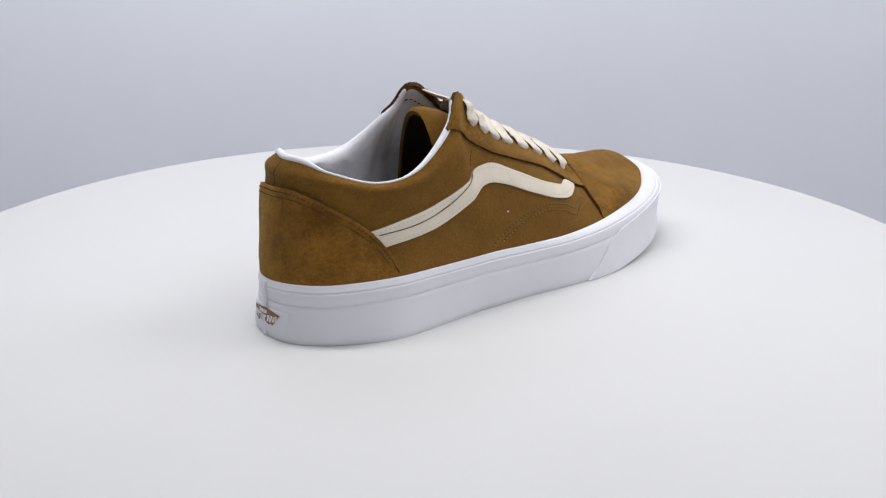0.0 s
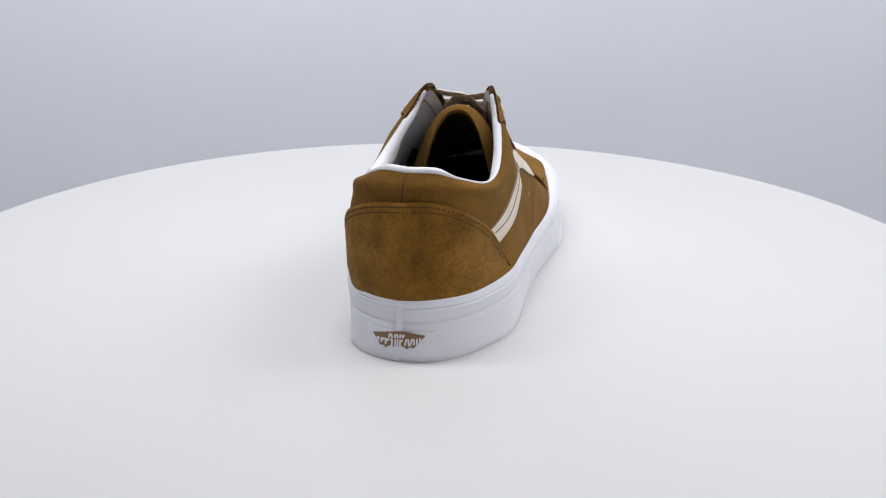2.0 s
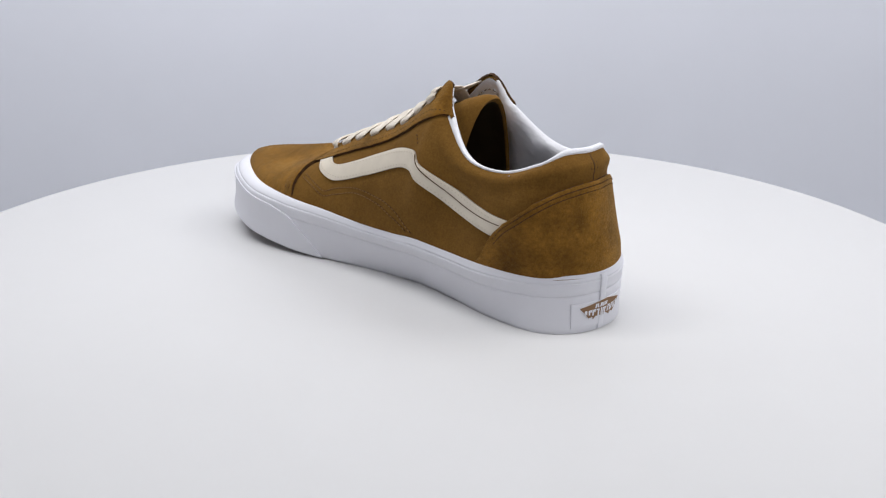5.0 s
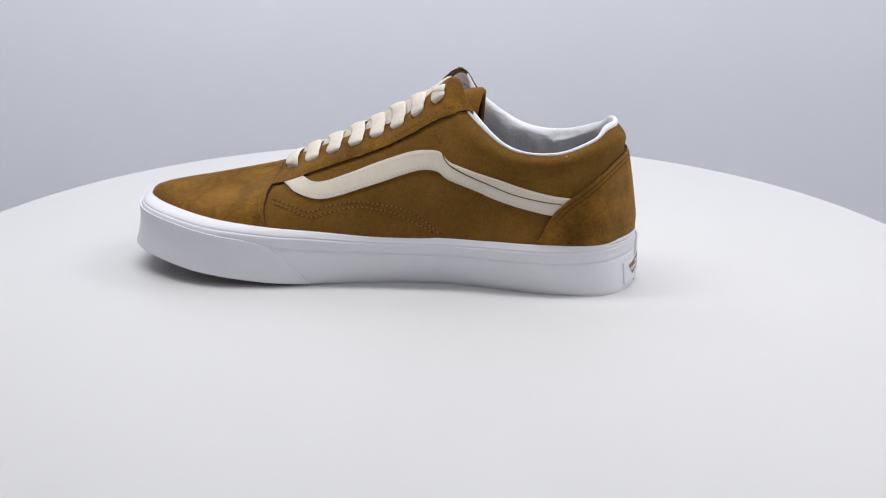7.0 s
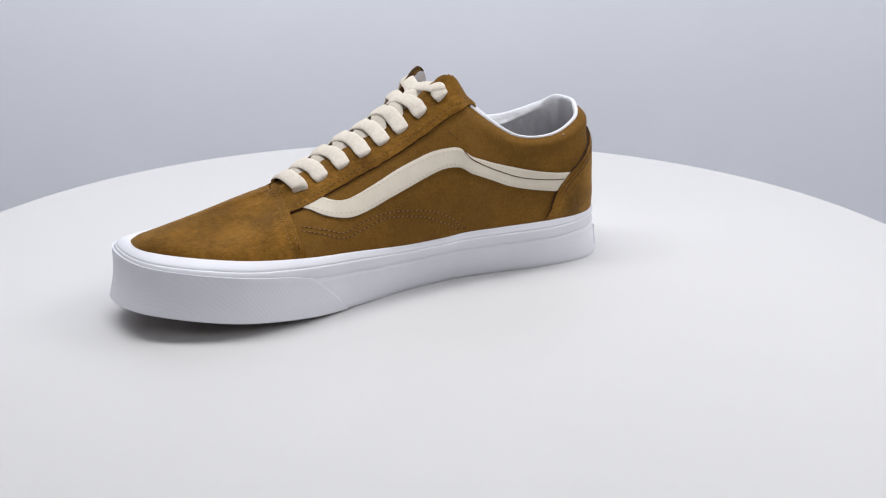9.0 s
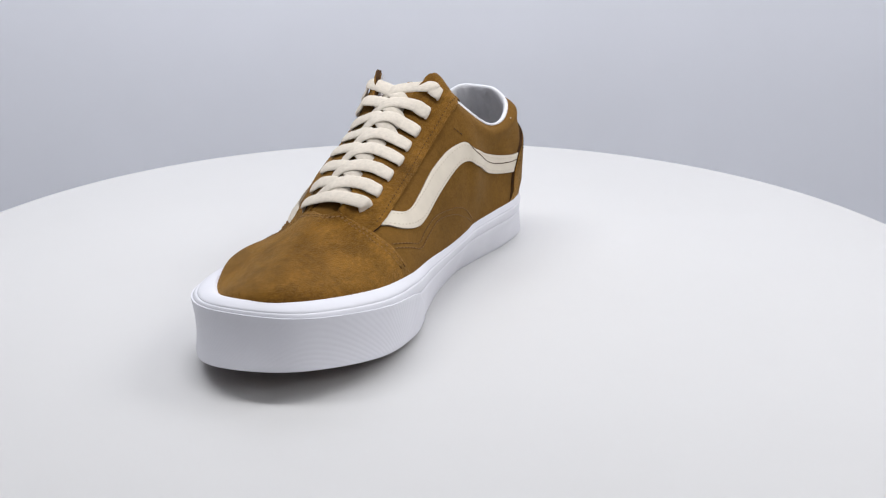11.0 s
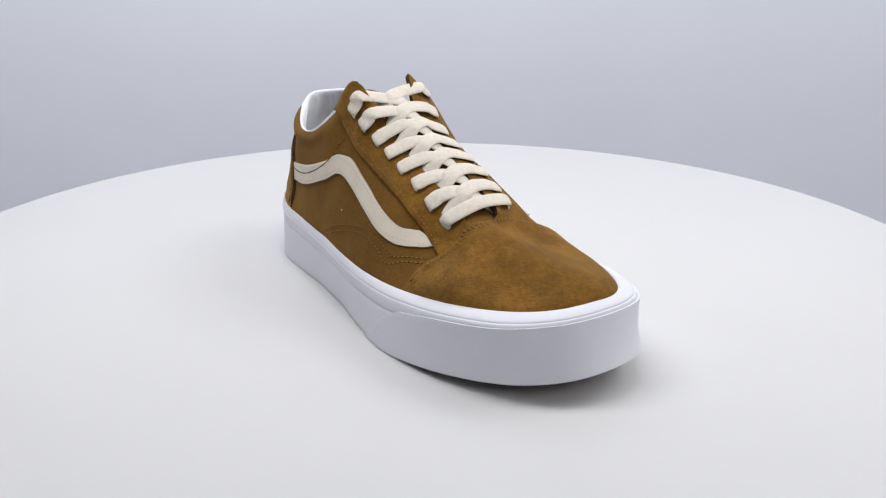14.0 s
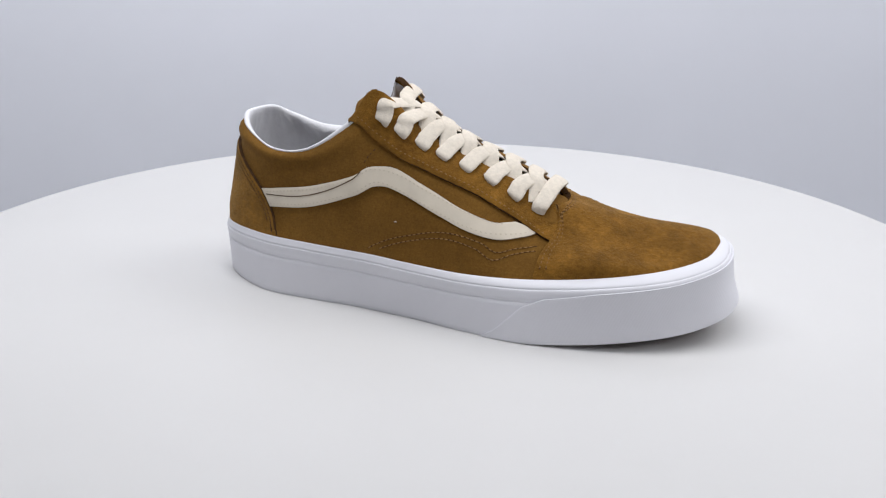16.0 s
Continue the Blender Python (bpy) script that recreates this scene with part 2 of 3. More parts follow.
def piece(name, S, H, face, thick, mat, parent, label="", edge=None, sink=0.6, base=0.0, fray=0.0):
    """A slab as a part; its cut edge may have a material of its own and be frayed."""
    if fray:
        rng = np.random.default_rng(len(parent.children) + 7)
        S, H = S.copy(), H.copy()
        for cut in ((slice(0, 1), slice(None)), (slice(-1, None), slice(None)), (slice(None), slice(0, 1)), (slice(None), slice(-1, None))):
            rough = fray * (H[cut] > 0.05)
            S[cut] += rng.normal(0, 0.4, S[cut].shape) * rough
            H[cut] += rng.normal(0, 0.35, H[cut].shape) * rough
    verts, faces = slab(S, H, face, thick, sink, base)
    ob = part(name, verts, faces, mat, parent, label)
    if edge:
        ob.data.materials.append(edge)
        n = 2 * (S.shape[0] + S.shape[1]) - 4
        ob.data.polygons.foreach_set("material_index", [0] * (len(faces) - n) + [1] * n)
    return ob


def edged(n, e=0.02):
    """Even steps from 0 to 1 with a narrow first and last one."""
    return np.concatenate([[0], np.linspace(e, 1 - e, n), [1]])


def smooth_curve(pts, n):
    """n points along a smooth curve through a few."""
    p = np.array(pts, float)
    k = np.concatenate([[0], np.cumsum(np.linalg.norm((p[1:] - p[:-1]) * np.array([1, 4])[:p.shape[1]], axis=1))])
    p = np.vstack([2 * p[0] - p[1], p, 2 * p[-1] - p[-2]])
    k = np.concatenate([[-k[1]], k, [2 * k[-1] - k[-2]]])
    out = []
    for q in np.linspace(k[1], k[-2], n):
        i = min(max(int(np.searchsorted(k, q, side="right")) - 1, 1), len(p) - 3)
        f = (q - k[i]) / (k[i + 1] - k[i])
        d = k[i + 1] - k[i]
        m0 = (p[i + 1] - p[i - 1]) / (k[i + 1] - k[i - 1]) * d
        m1 = (p[i + 2] - p[i]) / (k[i + 2] - k[i]) * d
        out.append((2 * f**3 - 3 * f**2 + 1) * p[i] + (f**3 - 2 * f**2 + f) * m0 + (-2 * f**3 + 3 * f**2) * p[i + 1] + (f**3 - f**2) * m1)
    return np.array(out)


def band(low, high, n, m):
    """Grids of parameters between two curves."""
    a, b = smooth_curve(low, n), smooth_curve(high, n)
    t = edged(n - 2, 0.006)
    i = t * (n - 1)
    a = np.stack([np.interp(i, range(n), a[:, k]) for k in (0, 1)], -1)
    b = np.stack([np.interp(i, range(n), b[:, k]) for k in (0, 1)], -1)
    v = edged(m - 2, 0.06)[None, :, None]
    g = a[:, None] * (1 - v) + b[:, None] * v
    return g[..., 0], g[..., 1]


def stitches(name, pts, mat, parent, off=0.3, pitch=2.6, length=1.8, r=0.28, face=upper, label=""):
    """A row of single stitches along a curve on a surface."""
    c = smooth_curve(pts, 160)
    p = face(c[:, 0], c[:, 1], np.full(160, off))
    q = face(c[:, 0], c[:, 1], np.full(160, off + 1.0)) - p
    k = np.concatenate([[0], np.cumsum(np.linalg.norm(p[1:] - p[:-1], axis=1))])
    at = lambda a, d: np.array([np.interp(d, k, a[:, j]) for j in range(3)])
    verts, faces = [], []
    for d in np.arange(pitch * 0.5, k[-1] - pitch * 0.5, pitch):
        a, b, n = at(p, d - length / 2), at(p, d + length / 2), at(q, d)
        t = (b - a) / (np.linalg.norm(b - a) + 1e-9)
        n = n / np.linalg.norm(n)
        w = np.cross(t, n) * r
        s = len(verts)
        verts += [a - n * r - w * 0.5, a - n * r + w * 0.5, a + (b - a) * 0.25 + n * r + w, a + (b - a) * 0.25 + n * r - w,
                  b - n * r - w * 0.5, b - n * r + w * 0.5, b - (b - a) * 0.25 + n * r + w, b - (b - a) * 0.25 + n * r - w]
        faces += [(s, s + 3, s + 2, s + 1), (s + 4, s + 5, s + 6, s + 7), (s, s + 4, s + 7, s + 3), (s + 1, s + 2, s + 6, s + 5), (s + 3, s + 7, s + 6, s + 2)]
    return part(name, verts, faces, mat, parent, label)


def ribbon(points, normals, width, thick, n=28, sides=10, taper=1.0):
    """A flat soft band along a curve."""
    c, m = smooth_curve3(points, n), smooth_curve3(normals, n)
    t = np.gradient(c, axis=0)
    t /= np.linalg.norm(t, axis=1, keepdims=True)
    w = np.cross(t, m)
    w /= np.linalg.norm(w, axis=1, keepdims=True)
    u = np.cross(w, t)
    a = np.linspace(0, 2 * np.pi, sides, endpoint=False)
    ca, sa = np.sign(np.cos(a)) * np.abs(np.cos(a)) ** 0.55, np.sin(a)
    k = (1 - (1 - taper) * np.clip(1 - np.linspace(0, 1, n) * 4.5, 0, 1) ** 1.5)[:, None, None]
    v = c[:, None] + w[:, None] * (ca * width / 2)[None, :, None] * k + u[:, None] * (sa * thick / 2)[None, :, None]
    # the band cups a little
    v += u[:, None] * (-(ca ** 2) * thick * 0.22)[None, :, None]
    faces = [(i * sides + j, i * sides + (j + 1) % sides, (i + 1) * sides + (j + 1) % sides, (i + 1) * sides + j) for i in range(n - 1) for j in range(sides)]
    faces += [tuple(range(sides - 1, -1, -1)), tuple((n - 1) * sides + j for j in range(sides))]
    return v.reshape(-1, 3), faces


def smooth_curve3(pts, n):
    p = np.array(pts, float)
    k = np.arange(len(p))
    p = np.vstack([2 * p[0] - p[1], p, 2 * p[-1] - p[-2]])
    out = []
    for q in np.linspace(0, k[-1], n):
        i = min(int(q), len(k) - 2)
        f = q - i
        a, b, c, d = p[i:i + 4]
        out.append(b + 0.5 * f * (c - a + f * (2 * a - 5 * b + 4 * c - d + f * (3 * (b - c) + d - a))))
    return np.array(out)


# ---- the place ----
def box_mesh(name, x0, x1, y0, y1, z0, z1, mat):
    v = [(x, y, z) for x in (x0, x1) for y in (y0, y1) for z in (z0, z1)]
    f = [(0, 1, 3, 2), (4, 6, 7, 5), (0, 4, 5, 1), (2, 3, 7, 6), (0, 2, 6, 4), (1, 5, 7, 3)]
    return tagged(new(name, as_mesh(name, v, f, mat, False)), kind="structure")


def room():
    tagged(box_mesh("floor", -1.5, 1.5, -1.7, 1.05, -0.80, -0.75, ROOM), "pale studio floor under the turntable", "floor")
    tagged(box_mesh("backdrop", -1.5, 1.5, 0.52, 0.56, -0.75, 1.6, WALL), "pale blue-grey seamless paper backdrop", "backdrop")
    tagged(box_mesh("wall_east", 1.5, 1.55, -1.7, 1.05, -0.75, 1.6, ROOM), "plain pale studio wall", "wall")
    tagged(box_mesh("wall_west", -1.55, -1.5, -1.7, 1.05, -0.75, 1.6, ROOM), "plain pale studio wall", "wall")
    tagged(box_mesh("wall_south", -1.5, 1.5, -1.75, -1.7, -0.75, 1.6, ROOM), "plain pale studio wall", "wall")
    tagged(box_mesh("ceiling", -1.55, 1.55, -1.75, 1.05, 1.6, 1.65, ROOM), "plain pale studio ceiling", "ceiling")


def lathe(name, profile, mat, parent, n=128):
    v = [(r * math.cos(2 * math.pi * i / n), r * math.sin(2 * math.pi * i / n), z) for i in range(n) for r, z in profile]
    m = len(profile)
    f = [(i * m + j, ((i + 1) % n) * m + j, ((i + 1) % n) * m + j + 1, i * m + j + 1) for i in range(n) for j in range(m - 1)]
    f += [tuple(i * m for i in range(n - 1, -1, -1)), tuple(i * m + m - 1 for i in range(n))]
    ob = new(name, as_mesh(name, v, f, mat, True, 40))
    ob.parent = parent
    return ob


def turntable():
    t = tagged(new("turntable"), "round white laminate turntable top, slowly turning", "turntable")
    lathe("disc", [(0.294, -0.022), (0.2985, -0.020), (0.300, -0.017), (0.300, -0.0025), (0.2994, -0.0008), (0.2975, 0.0)], TABLE, t)
    lathe("pedestal", [(0.20, -0.75), (0.20, -0.735), (0.05, -0.72), (0.05, -0.06), (0.14, -0.03), (0.14, -0.0225)], STEEL, t, 64)
    return t


# ---- the sneaker ----
COUNTER = [(-3.55, 0), (-3.2, 0.06), (-2.89, 0.337), (-2.64, 0.448), (-2.29, 0.522), (-1.85, 0.608), (-1.3, 0.69), (-0.57, 0.74), (0.1, 0.755), (0.85, 0.752), (1.5, 0.698), (2, 0.62), (2.35, 0.555), (2.61, 0.482), (2.83, 0.383), (3.02, 0.245), (3.15, 0.11), (3.3, 0)]
EYESTAY_IN = [(-4.85, 1), (-5.1, 0.95), (-5.7, 0.817), (-6.42, 0.749), (-6.92, 0.732), (-7.43, 0.708), (-7.93, 0.687), (-8.44, 0.672), (-9, 0.652), (-9.3, 0.645)]
EYESTAY_OUT = [(4.95, 1), (5.25, 0.917), (5.85, 0.75), (6.44, 0.698), (7, 0.72), (7.53, 0.697), (8.12, 0.665), (8.66, 0.635), (9.06, 0.575), (9.3, 0.545)]
STRIPE_IN_LOW = [(-9, 0.691), (-8.8, 0.617), (-8.54, 0.484), (-8.27, 0.409), (-8.02, 0.384), (-7.68, 0.407), (-7.34, 0.441), (-6.83, 0.473), (-6.29, 0.485), (-5.86, 0.486), (-5.34, 0.507), (-4.51, 0.492), (-3.91, 0.432), (-3.38, 0.376), (-2.7, 0.304)]
STRIPE_IN_HIGH = [(-8.55, 0.695), (-8.43, 0.631), (-8.26, 0.569), (-8.06, 0.548), (-7.66, 0.576), (-7.06, 0.623), (-6.57, 0.625), (-6.05, 0.603), (-5.5, 0.615), (-4.57, 0.634), (-3.98, 0.629), (-3.44, 0.576), (-2.5, 0.468)]
STRIPE_OUT_LOW = [(2.75, 0.306), (3.56, 0.381), (4.22, 0.434), (4.94, 0.457), (5.6, 0.452), (6, 0.464), (6.36, 0.48), (6.85, 0.473), (7.42, 0.414), (7.94, 0.36), (8.38, 0.367), (8.74, 0.498), (8.94, 0.631), (9.05, 0.68)]
STRIPE_OUT_HIGH = [(2.65, 0.458), (3.48, 0.56), (4.12, 0.608), (4.79, 0.607), (5.37, 0.596), (6, 0.581), (6.59, 0.624), (7.15, 0.598), (7.78, 0.516), (8.25, 0.503), (8.49, 0.58), (8.56, 0.613)]
SPLIT_IN = [(-5.50, 0.615), (-4.82, 0.596), (-4.19, 0.567), (-3.62, 0.508), (-2.72, 0.43)]
SPLIT_OUT = [(2.82, 0.428), (3.46, 0.476), (4.11, 0.534), (4.64, 0.562), (5.02, 0.580), (5.37, 0.596)]


def sole_unit(shoe):
    vs = [0.0, 0.03, 0.10, 0.2, 0.3, 0.42, 0.54, 0.62, 0.685, 0.70, 0.715, 0.78, 0.84, 0.90, 0.92, 0.935, 0.95, 0.975, 1.0]
    off = [-0.4, 0, 0, 0, 0, 0, 0, 0, 0, -0.4, 0, 0, 0.1, 0.1, 0.1, -0.35, 0, 0, 0]
    n = 288
    s = np.linspace(-12, 12, n, endpoint=False)
    rings = [sole(s, np.full(n, v), np.full(n, o)) for v, o in zip(vs, off)]
    foot, top, seam = along(FOOT, s), rim(s), along(SEAM, s)
    rings[0][:, 2] = foot[:, 2] + 0.02
    rings[1][:, 2] = foot[:, 2] + 0.6
    c = np.array([-4.0, 120.0])
    for k, dz in ((0.25, 0.25), (0.5, 0.35), (0.8, 0.25), (1.0, 0.0)):
        rings.append(top + (seam - top) * k + np.array([0, 0, dz]))
    inner = seam.copy()
    inner[:, :2] += (c - inner[:, :2]) * 0.02
    inner[:, 2] -= 2.5
    rings.append(inner)
    g = np.stack(rings, 1)
    ob = part("sole", g, quads(n, g.shape[1], 0, True), RUBBER, shoe, "white vulcanised rubber sole with grooved foxing", sharp=60)
    # tread below
    o, z = foot[:, :2], foot[:, 2]
    steps = [np.concatenate([o * 0.974 + c * 0.026, (z + 3.0)[:, None]], 1), np.concatenate([o * 0.978 + c * 0.022, (z + 0.15)[:, None]], 1)]
    for k in (0.75, 0.45, 0.1):
        q = c + (o - c) * k
        steps.append(np.concatenate([q, (11.5 * (np.clip(q[:, 1] - 165, 0, None) / 103) ** 1.5)[:, None]], 1))
    t = np.stack(steps, 1)
    part("tread", t, quads(n, t.shape[1], 0, True), OUTSOLE, ob, "brown rubber tread")
    # toe bumper wrapped round the front
    u = np.concatenate([np.linspace(8.25, 9.3, 26), np.linspace(9.35, 14.65, 90), np.linspace(14.7, 15.87, 28)])
    top = np.interp(u, [8.25, 8.45, 8.6, 8.85, 9.16, 9.8, 10.6, 11.3, 12, 12.8, 13.5, 14.1, 14.74, 15.15, 15.32, 15.62, 15.87],
                    [0.02, 0.16, 0.33, 0.61, 0.76, 0.825, 0.835, 0.84, 0.84, 0.84, 0.84, 0.835, 0.81, 0.74, 0.60, 0.31, 0.02])
    v = edged(12, 0.03)[None, :]
    S = np.repeat(u[:, None], v.shape[1], 1)
    H = 0.012 + (top[:, None] - 0.012) * v
    part("toe_bumper", *slab(S, H, sole, 1.0, 0.8), BUMPER, ob, "ribbed white rubber toe bumper")
    # strip and label at the heel
    S, H = np.meshgrid(-0.02 + 0.10 * (edged(4, 0.1) * 2 - 1), 0.03 + 0.99 * edged(14, 0.02), indexing="ij")
    part("heel_strip", *slab(S, H, sole, 1.0, 0.6), RUBBER, ob, "narrow white rubber strip over the heel joint")
    S, H = np.meshgrid(-1.04 + 2.02 * edged(24, 0.012), 0.105 + 0.445 * edged(8, 0.05), indexing="ij")
    tag = part("heel_label", *slab(S, H, sole, 0.75, 0.6), RUBBER, ob, "white rubber heel label with a brown emblem")
    # the emblem: a winged outline with pale bars
    a = np.linspace(-1, 1, 41)
    lo = np.interp(a, [-1, -0.8, -0.62, -0.4, -0.32, 0.3, 0.38, 0.62, 0.78, 1], [0.425, 0.34, 0.235, 0.225, 0.265, 0.265, 0.235, 0.245, 0.33, 0.455])
    hi = np.interp(a, [-1, -0.35, 0.15, 0.3, 1], [0.437, 0.495, 0.53, 0.525, 0.465])
    v = np.linspace(0, 1, 5)[None, :]
    S = np.repeat((-0.03 + 0.75 * a)[:, None], 5, 1)
    H = lo[:, None] + (hi - lo)[:, None] * v
    lift = lambda s, h, o: sole(s, h * 1.06, o + 0.3 * np.exp(-((s + 0.02) / 0.16) ** 4))
    part("emblem", *slab(S, H, lift, 0.12, 0.1, 0.95), PRINT, tag, "brown winged emblem")
    for x, w, y0, y1, lean in ((-0.26, 0.05, 0.405, 0.475, 0.3), (-0.19, 0.05, 0.405, 0.475, -0.3), (-0.09, 0.05, 0.41, 0.48, 0.3), (-0.02, 0.05, 0.41, 0.48, -0.3), (0.06, 0.05, 0.415, 0.485, 0), (0.14, 0.06, 0.42, 0.48, 0.2),
                               (-0.60, 0.08, 0.315, 0.385, 0), (-0.49, 0.05, 0.30, 0.385, 0), (-0.43, 0.06, 0.345, 0.385, 0), (-0.36, 0.05, 0.285, 0.385, 0), (-0.30, 0.06, 0.34, 0.385, 0),
                               (-0.19, 0.10, 0.36, 0.385, 0), (-0.17, 0.05, 0.245, 0.36, 0), (-0.07, 0.045, 0.245, 0.39, 0), (0.0, 0.045, 0.245, 0.39, 0), (0.07, 0.05, 0.245, 0.39, 0), (0.12, 0.05, 0.25, 0.28, 0), (0.12, 0.05, 0.36, 0.39, 0),
                               (0.22, 0.045, 0.29, 0.405, 0.3), (0.30, 0.045, 0.29, 0.405, -0.3), (0.37, 0.045, 0.30, 0.41, 0.3), (0.44, 0.045, 0.31, 0.415, -0.3), (0.52, 0.045, 0.32, 0.42, 0), (0.60, 0.045, 0.34, 0.43, 0),
                               (-0.44, 0.12, 0.235, 0.255, 0), (0.36, 0.12, 0.245, 0.265, 0)):
        S, H = np.meshgrid(np.linspace(x - w / 2, x + w / 2, 4), np.linspace(y0, y1, 4), indexing="ij")
        part("bar", *slab(S + lean * (H - (y0 + y1) / 2), H, lift, 0.12, 0.1, 1.07), RUBBER, tag)
    return ob


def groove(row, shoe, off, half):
    # a dark strip painting the shade where a row of stitches pulls the leather in
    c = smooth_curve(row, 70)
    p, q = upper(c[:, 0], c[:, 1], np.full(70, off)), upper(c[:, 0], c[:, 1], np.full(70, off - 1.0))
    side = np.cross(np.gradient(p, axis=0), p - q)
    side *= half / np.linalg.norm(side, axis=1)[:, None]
    part("crease_shade", np.stack([p + side - (p - q) * 0.6, p + side * 0.8, p - side * 0.8, p - side - (p - q) * 0.6], 1), quads(70, 4), SUEDE_SHADE, shoe, "dark strip painted as shade under the stitching")


def upper_unit(shoe):
    # quarters, one skin from heel to toe
    n = 264
    s = np.linspace(-12, 12, n, endpoint=False)
    h = np.linspace(0, 1, 30)
    S, H = np.meshgrid(s, h, indexing="ij")
    puff = 2.5 * np.exp(-((H - 0.87) / 0.075) ** 2) * np.clip((5.8 - np.abs(S)) / 1.6, 0, 1)
    g = upper(S, H, puff)
    inner = upper(s, np.full(n, 0.995), np.full(n, -1.6))
    g = np.concatenate([g, inner[:, None]], 1)
    part("quarter", g, quads(n, g.shape[1], 0, True), NUBUCK, shoe, "smooth brown nubuck quarters with padded collar")
    # white lining rolled over the collar
    n = 240
    s = np.linspace(-5.75, 5.75, n)
    tip = np.clip((np.abs(s) - 5.6) / 0.5, 0, 1)
    prof = [(0.965, 0.15), (0.975, 0.7), (0.99, 0.9), (1.005, 0.6), (1.015, -0.6), (1.012, -2.2), (1.0, -3.4), (0.97, -4.3), (0.945, -4.8), (0.915, -5.2), (0.88, -5.5), (0.84, -5.6), (0.8, -5.5), (0.76, -5.3), (0.72, -5.0), (0.67, -4.6), (0.62, -4.2), (0.5, -3.6), (0.35, -3.2), (0.2, -3.0), (0.04, -3.0)]
    rows = []
    for hh, o in prof:
        thin = np.clip((6.6 - np.abs(s)) / 1.6, 0.45, 1) * np.interp(np.abs(s), [0, 1.4, 3.0], [0.5, 0.55, 0.95])
        wr = np.array([noise.noise(Vector((q * 2.0 + hh * 1.5, hh * 1.4, 0.3))) + 0.35 * noise.noise(Vector((q * 5.3 - hh * 3, hh * 3, 4.3))) for q in s]) * np.interp(hh, [0.5, 0.7, 0.93, 0.99], [0.5, 1.6, 1.4, 0.0]) * (o < -3)
        thin = thin * (1 - 0.35 * tip)
        rows.append(upper(s, np.full(n, hh) - tip * max(0, hh - 0.9) * 0.75, o * (thin if o < 0 else 1.0) * (1 if o < 0 else 1 - tip) - 1.9 * tip * (o > -1.9) + wr * (1 - tip)))
    g = np.stack(rows, 1)
    part("lining", g, quads(n, g.shape[1]), LINING, shoe, "white padded leather collar lining, softly creased", sharp=80)
    # facing behind each eyestay, and the forefoot lining with its shade painted dark
    for a, b in ((5.3, 7.9), (-7.9, -5.3)):
        S, H = np.meshgrid(np.linspace(a, b, 24), np.linspace(0.25, 0.992, 14), indexing="ij")
        o = upper(S, H, np.full(S.shape, -1.7))
        o2 = upper(S, H, np.full(S.shape, -2.7))
        part("facing", list(o.reshape(-1, 3)) + list(o2.reshape(-1, 3)), quads(24, 14) + [q[::-1] for q in quads(24, 14, 336)], LINING, shoe, "white leather facing behind the eyelets")
        stitches("stitching", [(a + (b - a) * q, 0.93) for q in (0.1, 0.4, 0.7, 0.95)], THREAD_DARK, shoe, -2.9)
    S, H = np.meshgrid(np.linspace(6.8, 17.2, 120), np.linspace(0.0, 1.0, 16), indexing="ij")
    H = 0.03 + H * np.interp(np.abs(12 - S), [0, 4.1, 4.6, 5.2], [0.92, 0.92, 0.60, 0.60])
    part("forefoot_lining", upper(S, H, np.full(S.shape, -3.2)), quads(120, 16), INSIDE_SHADE, shoe, "forefoot lining coloured dark for the shade inside")
    # insole, its dark colour standing in for shade inside the shoe
    n = 120
    s = np.linspace(-12, 12, n, endpoint=False)
    b = along(SEAM, s)[:, :2]
    c = np.array([-4.0, 120.0])
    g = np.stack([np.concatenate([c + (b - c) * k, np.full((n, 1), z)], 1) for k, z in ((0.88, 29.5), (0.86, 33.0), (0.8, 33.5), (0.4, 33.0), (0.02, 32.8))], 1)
    part("insole", g, quads(n, 5, 0, True), INSIDE_SHADE, shoe, "insole coloured dark for the shade inside the shoe")
    # heel counter
    t = smooth_curve(COUNTER, 90)
    u = edged(88, 0.004)
    cs, ct = np.interp(u, np.linspace(0, 1, 90), t[:, 0]), np.interp(u, np.linspace(0, 1, 90), t[:, 1])
    v = edged(14, 0.025)[None, :]
    S, H = np.repeat(cs[:, None], 16, 1), np.maximum(ct, 0.012)[:, None] * v
    piece("heel_counter", S, H, upper, 2.1, SUEDE, shoe, "brown suede heel counter", SUEDE_SHADE, fray=0.008)
    for d in (0.035, 0.075):
        row = [(a * (1 - d * 0.35), b - d) for a, b in COUNTER[1:-1] if b - d > 0.07]
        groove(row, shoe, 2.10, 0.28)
        stitches("stitching", row, THREAD_DARK, shoe, 2.12, 2.4, 1.6, 0.24)
    # toe cap
    k = [0.0, 0.06, 0.38, 0.66, 0.84, 0.95, 1.0]
    hs = edged(22, 0.02)
    left = np.interp(hs, k, [9.0, 9.0, 9.08, 9.25, 9.45, 9.7, 9.95])
    right = np.interp(hs, k, [15.12, 15.1, 15.0, 14.82, 14.6, 14.35, 14.05])
    u = edged(70, 0.006)[:, None]
    S = left[None, :] * (1 - u) + right[None, :] * u
    H = np.repeat((hs * 1.0)[None, :], S.shape[0], 0)
    piece("toe_cap", S, H, upper, 2.2, SUEDE, shoe, "brushed brown suede toe cap with mottled nap", SUEDE_SHADE, fray=0.008)
